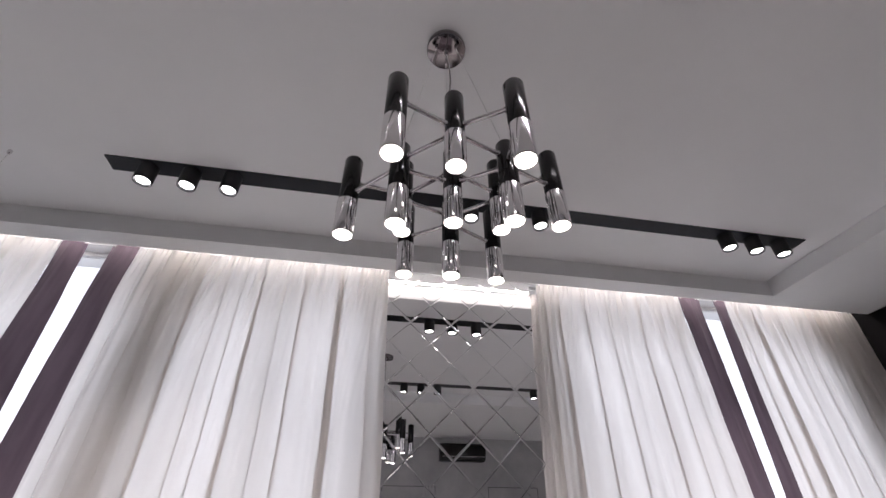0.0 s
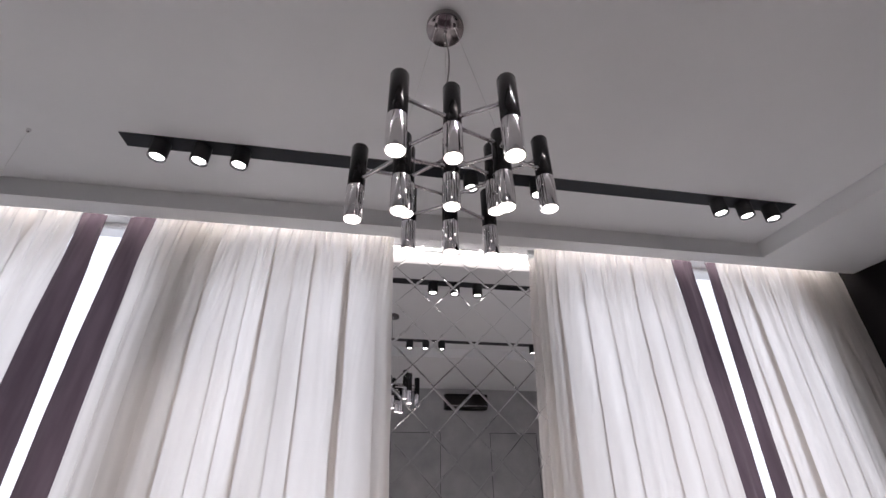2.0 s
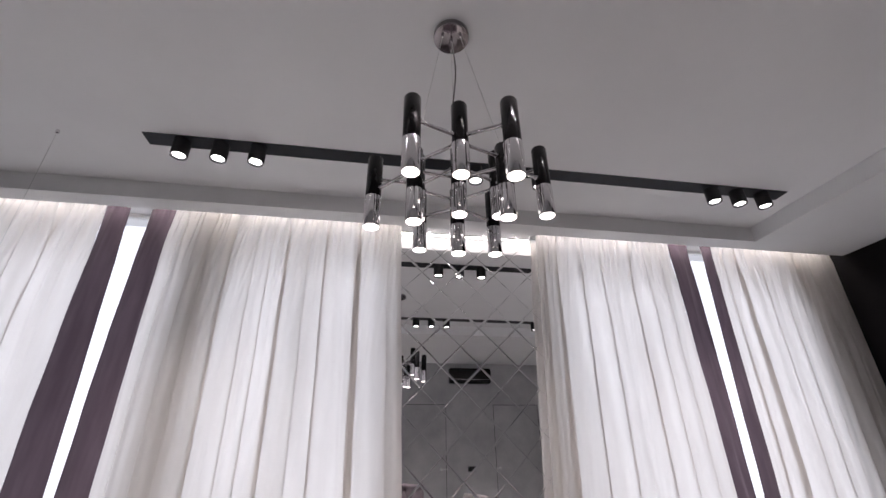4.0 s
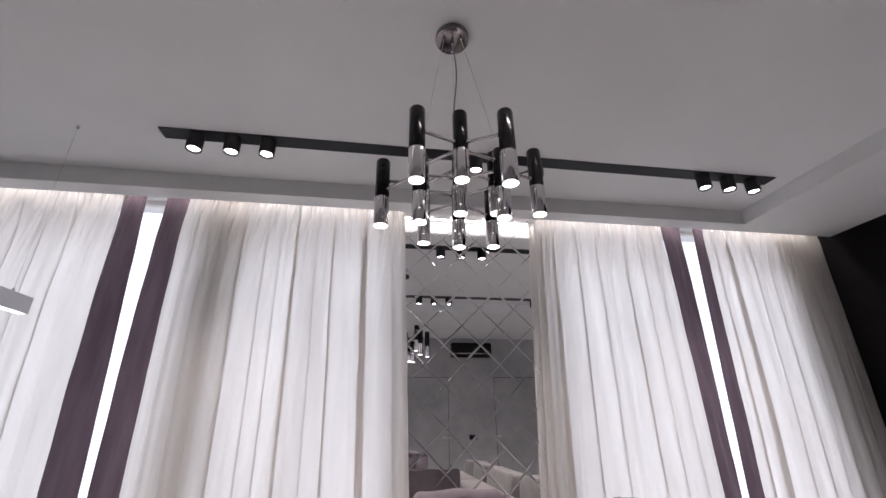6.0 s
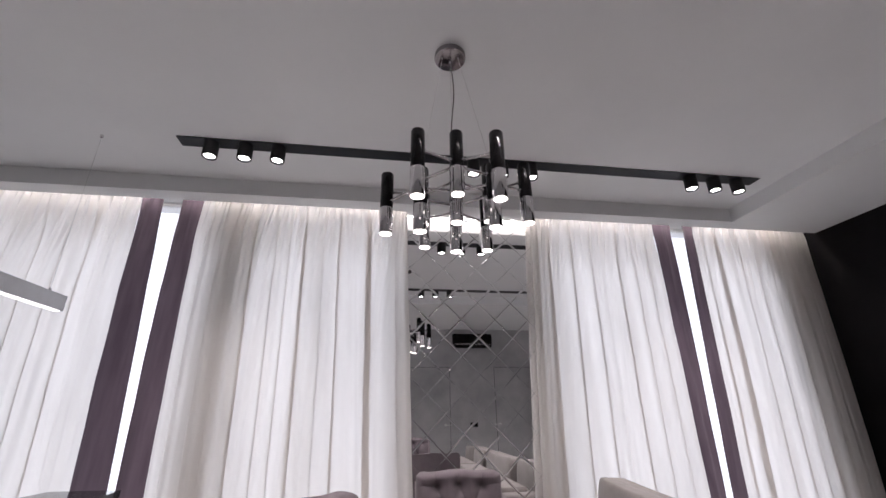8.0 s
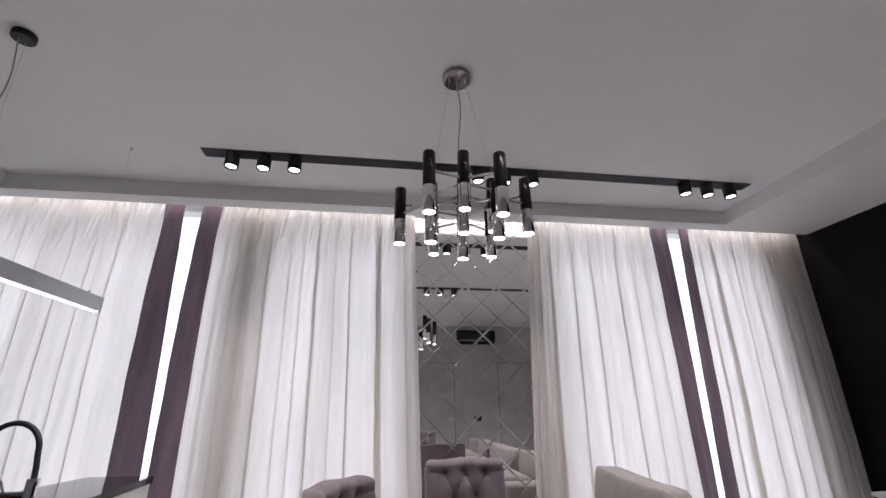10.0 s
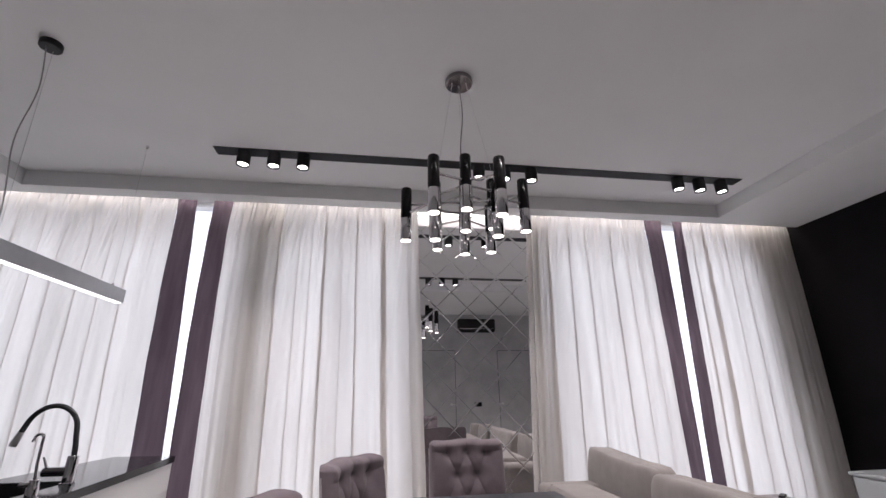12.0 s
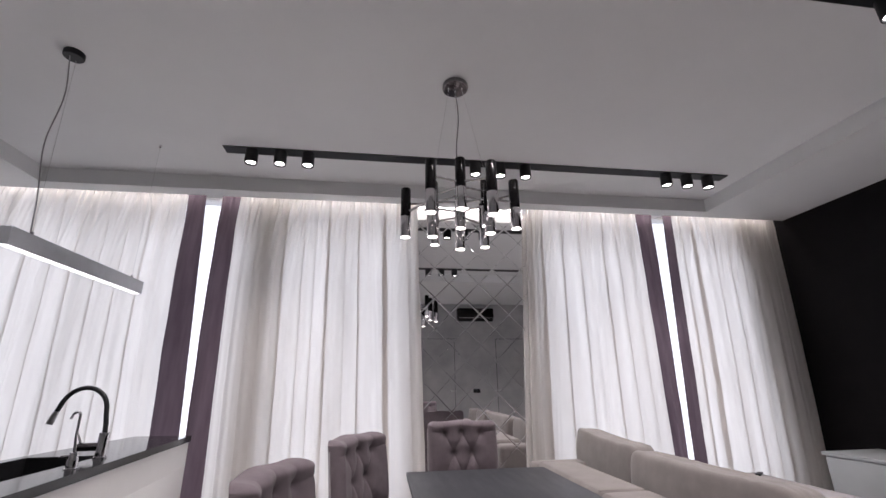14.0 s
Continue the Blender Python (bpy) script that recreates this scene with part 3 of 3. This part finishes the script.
def shrink(poly, d):
    cx, cy = sum(p[0] for p in poly) / len(poly), sum(p[1] for p in poly) / len(poly)
    return [(x - math.copysign(d, x - cx), y - math.copysign(d, y - cy)) for x, y in poly]


island = thing("kitchen_island", "white kitchen island base with satin fronts", "island")
SX0, SX1, SY0, SY1 = -2.06, -1.68, 0.80, 1.52


def ring(poly, hole, lo, hi):
    """A flat slab with a four-sided hole through it."""
    bm = B()
    levels = [([bm.verts.new((*p, z)) for p in poly], [bm.verts.new((*p, z)) for p in hole]) for z in (lo, hi)]
    for o, h in levels:
        for i in range(4):
            bm.faces.new((o[i - 1], o[i], h[i], h[i - 1]))
    for lower, upper in zip(*levels):
        for i in range(4):
            bm.faces.new((lower[i - 1], lower[i], upper[i], upper[i - 1]))
    return bm


HOLE = ((SX1, SY0), (SX1, SY1), (SX0, SY1), (SX0, SY0))
part("body", prism(B(), shrink(ISLAND, 0.010), 0.10, 0.690, 0.002), FRONTS, island)
part("upper_panels", ring(shrink(ISLAND, 0.010), [(x + math.copysign(0.004, x + 1.87), y + math.copysign(0.004, y - 1.16)) for x, y in HOLE], 0.6905, 0.858), FRONTS, island, "", False)
part("plinth", prism(B(), shrink(ISLAND, 0.07), 0.0, 0.099), MATTBLACK, island)
top = thing("worktop", "polished black stone worktop with an inset sink, on the island", "worktop")
bm = ring(ISLAND, HOLE, 0.86, 0.90)
part("slab", bm, COUNTER, top, smooth=False)
bm = B()
box(bm, SX0 + 0.006, SX1 - 0.006, SY0 + 0.006, SY1 - 0.006, 0.70, 0.71)
for q in ((SX0 + 0.002, SX0 + 0.006, SY0, SY1), (SX1 - 0.006, SX1 - 0.002, SY0, SY1), (SX0, SX1, SY0 + 0.002, SY0 + 0.006), (SX0, SX1, SY1 - 0.006, SY1 - 0.002)):
    box(bm, *q, 0.70, 0.895)
part("sink_bowl", bm, SINK, top, "matt black sink", False)

tap = thing("kitchen_tap", "tall kitchen tap with a black flexible spout and chrome base", "tap", "", (-1.64, 1.40, 0.90), 0)
part("tap_base", lathe(B(), [(0, 0.125), (0.022, 0.125), (0.0235, 0.122), (0.0235, 0.012), (0.030, 0.009), (0.030, 0.0), (0, 0.0)]), CHROME, tap, "chrome column")
pts = [(0, 0, 0.12), (-0.004, 0, 0.17), (-0.012, 0, 0.21)]
for k in range(1, 25):
    a = math.pi * 0.90 * k / 24
    pts.append((-0.131 + 0.116 * math.cos(a), 0, 0.227 + 0.122 * math.sin(a)))
pts.append((pts[-1][0] - 0.012, 0, pts[-1][2] - 0.03))
hose = part("spout_hose", tube(B(), pts, 0.0115, 16), MATTBLACK, tap, "black flexible spout")
e = Vector(pts[-1])
part("spray_head", tube(B(), [e, e + Vector((-0.010, 0, -0.030)), e + Vector((-0.021, 0, -0.062))], [0.0125, 0.0145, 0.016], 16), STEEL, hose, "steel spray head")
lev = part("mixer_body", tube(B(), [(-0.015, 0, 0.057), (-0.112, 0, 0.057), (-0.115, 0, 0.057)], [0.020, 0.020, 0.017], 20), DARKCHROME, tap)
part("lever", tube(B(), [(-0.098, 0, 0.066), (-0.128, 0, 0.122)], [0.0062, 0.0045], 10), CHROME, lev, "thin chrome lever")
ftap = thing("filter_tap", "slim chrome filtered-water tap beside the main tap", "tap", "", (-1.585, 1.10, 0.90), 0)
part("tap_base", lathe(B(), [(0, 0.07), (0.016, 0.07), (0.018, 0.066), (0.018, 0.045), (0.021, 0.04), (0.021, 0.006), (0.027, 0.004), (0.027, 0), (0, 0)], sides=24), CHROME, ftap)
pts = [(0, 0, 0.068), (-0.008, 0, 0.13), (-0.010, 0, 0.2)]
for k in range(0, 13):
    a = math.pi * k / 12
    pts.append((-0.026 + 0.016 * math.cos(a), 0, 0.225 + 0.016 * math.sin(a)))
pts.append((-0.047, 0, 0.212))
part("spout", tube(B(), pts, 0.0058, 12), CHROME, ftap)
part("lever", tube(B(), [(-0.01, 0, 0.055), (-0.038, -0.005, 0.052), (-0.050, -0.006, 0.05)], [0.007, 0.009, 0.007], 10), CHROME, ftap)

# ---------------------------------------------------------------- dining table and chairs
table = thing("dining_table", "rectangular dining table with a slate-grey wooden top", "table")
TX0, TX1, TY0, TY1 = -0.045, 0.80, -0.05, 1.55
part("tabletop", box(B(), TX0, TX1, TY0, TY1, 0.722, 0.75, 0.003), TABLETOP, table)
part("apron", box(B(), TX0 + 0.08, TX1 - 0.08, TY0 + 0.08, TY1 - 0.08, 0.65, 0.7215, 0.002), WOOD, table)
for x in (TX0 + 0.07, TX1 - 0.07):
    for y in (TY0 + 0.07, TY1 - 0.07):
        part("leg", box(B(), x - 0.035, x + 0.035, y - 0.035, y + 0.035, 0, 0.65, 0.004), WOOD, table)

BUTTONS = [(-0.13, 0.91), (0.0, 0.91), (0.13, 0.91), (-0.065, 0.78), (0.065, 0.78), (-0.13, 0.64), (0.0, 0.64), (0.13, 0.64)]
CHAIR_W, CHAIR_TOP = 0.245, 0.985


def chair_bend(x):
    """The back wraps forward a little at the sides; forward is -y."""
    return -0.052 * abs(x / CHAIR_W) ** 2.2


def chair_lean(z):
    return 0.10 * (z - 0.45)


def tuft(x, z):
    """Depth of the padding over the back's face: deep buttons, creases from button to button."""
    dip = min(math.hypot(x - bx, z - bz) for bx, bz in BUTTONS)
    pairs = ((0, 3), (1, 3), (1, 4), (2, 4), (3, 5), (3, 6), (4, 6), (4, 7))
    segs = [(BUTTONS[a], BUTTONS[b], 0.42) for a, b in pairs]
    segs += [(BUTTONS[k], (BUTTONS[k][0] * 1.12, 1.02), 0.24) for k in range(3)]
    segs += [(BUTTONS[k], (BUTTONS[k][0] * 0.8, 0.5), 0.5) for k in (5, 6, 7)]
    segs += [(BUTTONS[k], (math.copysign(0.26, BUTTONS[k][0]), BUTTONS[k][1] + 0.02), 0.22) for k in (0, 2, 5, 7)]
    crease = 0.0
    for (ax, az), (bx, bz), w in segs:
        vx, vz = bx - ax, bz - az
        s = max(0.0, min(1.0, ((x - ax) * vx + (z - az) * vz) / (vx * vx + vz * vz)))
        r = math.hypot(x - ax - s * vx, z - az - s * vz)
        crease = max(crease, w * math.exp(-(r / 0.011) ** 1.0))
    return 0.016 + 0.030 * (1 - math.exp(-(dip / 0.036) ** 1.3)) * (1 - crease) + 0.013 * (1 - math.exp(-(dip / 0.015) ** 2))


def build_chair():
    c = thing("dining_chair", "mauve velvet dining chair with a button-tufted back", "chair", "chairs round the table")
    bm = B()

    def face(u, v):
        x, z = (2 * u - 1) * CHAIR_W, 0.44 + (CHAIR_TOP - 0.44) * v
        e = min(1.0, (CHAIR_W - abs(x)) / 0.035, (CHAIR_TOP - z) / 0.035)
        round_off = math.sqrt(max(0.0, 1 - (1 - e) ** 2))
        corner = max(0.0, abs(x) - (CHAIR_W - 0.04)) / 0.04
        zz = z - 0.022 * corner ** 2 * max(0.0, (z - 0.8) / 0.18) + 0.004 * math.cos(x * 24) * max(0.0, (z - 0.85) / 0.13)
        return x, chair_bend(x) + chair_lean(z) - 0.012 - tuft(x, z) * round_off, zz

    n, m = 128, 128
    front = grid(bm, n, m, face)
    back = [[bm.verts.new((p.co.x, chair_bend(p.co.x) + chair_lean(p.co.z) + 0.020 + 0.012 * (1 - (p.co.x / CHAIR_W) ** 2), p.co.z)) for p in row[::4]] for row in front[::4]]
    for j in range(len(back) - 1):
        for i in range(len(back[0]) - 1):
            bm.faces.new((back[j][i], back[j + 1][i], back[j + 1][i + 1], back[j][i + 1]))

    def stitch(fine, coarse):
        for i in range(len(coarse) - 1):
            bm.faces.new([*fine[4 * i:4 * i + 5], coarse[i + 1], coarse[i]])

    stitch(front[-1], back[-1])
    stitch(front[0], back[0])
    stitch([r[0] for r in front], [r[0] for r in back])
    stitch([r[-1] for r in front], [r[-1] for r in back])
    rest = part("backrest", bm, VELVET, c)
    for bx, bz in BUTTONS:
        part("button", lathe(B(), [(0, 0.006), (0.006, 0.005), (0.0095, 0.0), (0.0095, -0.004)], sides=12), VELVET, rest).matrix_basis = pose(bx, chair_bend(bx) + chair_lean(bz) - 0.027, bz, 90, 0, 0)
    for sx in (-1, 1):
        seam = [(sx * (CHAIR_W + 0.001), chair_bend(CHAIR_W) + chair_lean(z) + 0.012, z) for z in (0.45, 0.6, 0.75, 0.88, CHAIR_TOP - 0.045)]
        part("piping", tube(B(), seam, 0.0045, 8), PIPING, rest, "paler piping")
    part("seat", box(B(), -0.245, 0.245, -0.47, -0.01, 0.37, 0.49, 0.035, 5), VELVET, c)
    for sx in (-1, 1):
        for y0, y1 in ((-0.43, -0.44), (0.0, 0.05)):
            part("leg", tube(B(), [(0.20 * sx, y0, 0.38), (0.205 * sx, y1, 0.0)], [0.022, 0.014], 12), WOOD, c, "dark tapered wooden leg")
    return c


chair = build_chair()
chair.matrix_basis = pose(0.376, 2.005, 0, 0, 0, 0)
copy_thing(chair, pose(-0.325, 1.265, 0, 0, 0, 63))
copy_thing(chair, pose(-0.545, 0.385, 0, 0, 0, 79))
copy_thing(chair, pose(0.42, -0.52, 0, 0, 0, 180))

# ---------------------------------------------------------------- sofa


def cushion(w, d, h, seed, puff=0.35):
    """A soft filled cushion, w x d x h, standing on its long side."""
    bm = B()
    bmesh.ops.create_cube(bm, size=1.0)
    bmesh.ops.subdivide_edges(bm, edges=list(bm.edges), cuts=23, use_grid_fill=True)
    for v in bm.verts:
        x, y, z = (2 * c for c in v.co)
        k = 13.0
        r = (abs(x) ** k + abs(y) ** k + abs(z) ** k) ** (1 / k)
        x, y, z = x / r, y / r, z / r
        belly = 1 - puff * (abs(y) ** 2.5 + abs(z) ** 2.5) / 2
        wr = 0.005 * noise.noise((y * 2 + seed, z * 2, x * 2)) + 0.005 * noise.noise((y * 13 + z * 3, z * 5 + seed, x * 6)) * (0.15 + 0.85 * z ** 4)
        v.co = Vector((x * w / 2 * belly + wr, y * d / 2 * (1 - 0.03 * z * z), z * h / 2 * (1 - 0.05 * (1 - y * y)) + wr))
    return bm


sofa = thing("sofa", "long beige upholstered corner sofa with loose back cushions", "sofa")
SB0, SB1 = 0.93, 1.22
for x in (1.0, 2.0):
    for y in (-0.8, 0.65, 2.1):
        part("foot", lathe(B(), [(0, 0.065), (0.025, 0.065), (0.02, 0), (0, 0)], (x, y, 0), 16), MATTBLACK, sofa)
part("base", box(B(), SB0 + 0.01, 2.10, -0.90, 2.20, 0.06, 0.30, 0.02, 3), SOFA, sofa)
for a, b in ((-0.90, 0.10), (0.105, 1.115), (1.12, 2.03)):
    part("back_section", box(B(), SB0, SB1, a, b, 0.20, 0.70, 0.035, 5), SOFA, sofa)
for a, b in ((-0.90, 0.10), (0.105, 1.115), (1.12, 2.03)):
    loop = [(SB0 + 0.02, a + 0.02), (SB1 - 0.02, a + 0.02), (SB1 - 0.02, b - 0.02), (SB0 + 0.02, b - 0.02), (SB0 + 0.02, a + 0.02)]
    part("welt_seam", tube(B(), [(x, y, 0.6945) for x, y in loop], 0.0035, 6), SOFA, sofa, "raised seam")
part("armrest", box(B(), SB0, 2.10, 2.035, 2.245, 0.20, 0.675, 0.04, 5), SOFA, sofa)
for a, b in ((-0.88, 0.56), (0.565, 2.03)):
    part("seat_cushion", box(B(), SB1 + 0.005, 2.12, a, b, 0.30, 0.45, 0.035, 4), SOFA, sofa)
chaise = part("chaise", box(B(), 2.125, 2.98, 1.15, 2.38, 0.0, 0.495, 0.03, 4), GREYCLOTH, sofa, "grey-lilac chaise end")
for k, (y, d, tilt, h) in enumerate(((1.845, 0.88, -3, 0.42), (0.83, 1.06, 1, 0.41), (-0.10, 0.72, 3, 0.41), (-0.66, 0.40, -8, 0.40))):
    p = tagged(new("back_cushion", finish(cushion(0.22, d, h, 3.1 * k, 0.28), "back_cushion", SOFA)), "plump beige back cushion leaning on the sofa back", "cushion", "cushions on the sofa")
    p.matrix_basis = pose(1.41 if k == 0 else 1.345, y, 0.45 + h / 2 + (0.012 if k == 0 else 0), 2.3 if k == 0 else 0, 3, tilt)
p = tagged(new("throw_pillow", finish(cushion(0.055, 0.20, 0.20, 9.0, 0.6), "throw_pillow", GREYCLOTH)), "small flat grey-lilac pillow lying on the chaise", "pillow")
p.matrix_basis = pose(2.42, 1.95, 0.495 + 0.028, 0, 90, 25)
rc = thing("remote_control", "slim black remote control lying on the chaise", "remote control", "", (2.91, 2.26, 0.4955), -52)
part("case", box(B(), -0.02, 0.02, -0.06, 0.06, 0.0, 0.014, 0.004), MATTBLACK, rc)
for i in range(3):
    for j in range(5):
        part("key", lathe(B(), [(0, 0.0165), (0.0035, 0.016), (0.004, 0.0143)], (-0.011 + 0.011 * i, -0.04 + 0.02 * j, 0), 8), CABLE, rc)

# ---------------------------------------------------------------- television console
console = thing("console_cabinet", "low white satin cabinet along the black wall, shade put into its grey", "cabinet")
part("carcass", box(B(), 3.47, RIGHT - 0.004, -1.2, 2.15, 0.12, 0.640, 0.002), CONSOLE, console)
part("top_board", box(B(), 3.45, RIGHT - 0.003, -1.22, 2.17, 0.641, 0.668, 0.002), CONSOLE, console)
part("plinth", box(B(), 3.55, RIGHT - 0.01, -1.15, 2.10, 0.0, 0.119), MATTBLACK, console)
for k in range(4):
    y = -1.19 + 0.835 * k
    part("drawer_front", box(B(), 3.452, 3.469, y, y + 0.829, 0.13, 0.632, 0.002), CONSOLE, console)

# ---------------------------------------------------------------- back wall fittings
ac = thing("air_conditioner", "dark wall-mounted air conditioner with a chrome stripe", "air conditioner")
bm = B()
prof = [(0.0, 2.50), (0.12, 2.495), (0.18, 2.52), (0.205, 2.58), (0.205, 2.72), (0.18, 2.755), (0.0, 2.76)]
a = [bm.verts.new((1.33, BACK + 0.002 + y, z)) for y, z in prof]
b = [bm.verts.new((2.09, BACK + 0.002 + y, z)) for y, z in prof]
bm.faces.new(a), bm.faces.new(b[::-1])
for i in range(len(prof)):
    bm.faces.new((a[i - 1], a[i], b[i], b[i - 1]))
bmesh.ops.bevel(bm, geom=list(bm.edges), offset=0.006, segments=2, profile=0.5, affect="EDGES")
part("body", bm, LACQUER, ac)
part("chrome_strip", box(B(), 1.345, 2.075, BACK + 0.19, BACK + 0.213, 2.545, 2.556, 0.002), CHROME, ac)
part("louvre", box(B(), 1.37, 2.05, BACK + 0.05, BACK + 0.14, 2.489, 2.494), MATTBLACK, ac)
for k, (xa, xb, hx) in enumerate(((0.42, 1.27, 1.18), (2.155, 3.0, 2.215))):
    d = tagged(new("door_%d" % (k + 1)), "flush plastered door with a steel lever handle, closed", "door", "", "structure")
    part("leaf", box(B(), xa + 0.004, xb - 0.004, BACK - 0.01, BACK + 0.006, 0.01, 2.13, 0.002), PLASTER, d)
    for q in ((xa - 0.004, xa + 0.003, 0.0, 2.138), (xb - 0.003, xb + 0.004, 0.0, 2.138), (xa, xb, 2.132, 2.139)):
        part("shadow_gap", box(B(), q[0], q[1], BACK + 0.001, BACK + 0.003, q[2], q[3]), TRACKBLACK, d)
    s = -1 if k == 0 else 1
    h = part("door_handle", tube(B(), [(hx, BACK + 0.045, 1.10), (hx - 0.11 * (-s) * -1, BACK + 0.045, 1.10)], 0.008, 10), STEEL, d, "steel lever handle")
    part("rosette", tube(B(), [(hx, BACK + 0.0065, 1.10), (hx, BACK + 0.05, 1.10)], [0.024, 0.010], 16), STEEL, h)
sw = thing("light_switch", "black double switch plate on the plaster wall", "switch")
part("plate", box(B(), 1.645, 1.79, BACK + 0.001, BACK + 0.011, 1.055, 1.137, 0.003), MATTBLACK, sw)
for x in (1.655, 1.722):
    part("rocker", box(B(), x, x + 0.058, BACK + 0.0115, BACK + 0.015, 1.067, 1.125, 0.002), LACQUER, sw)
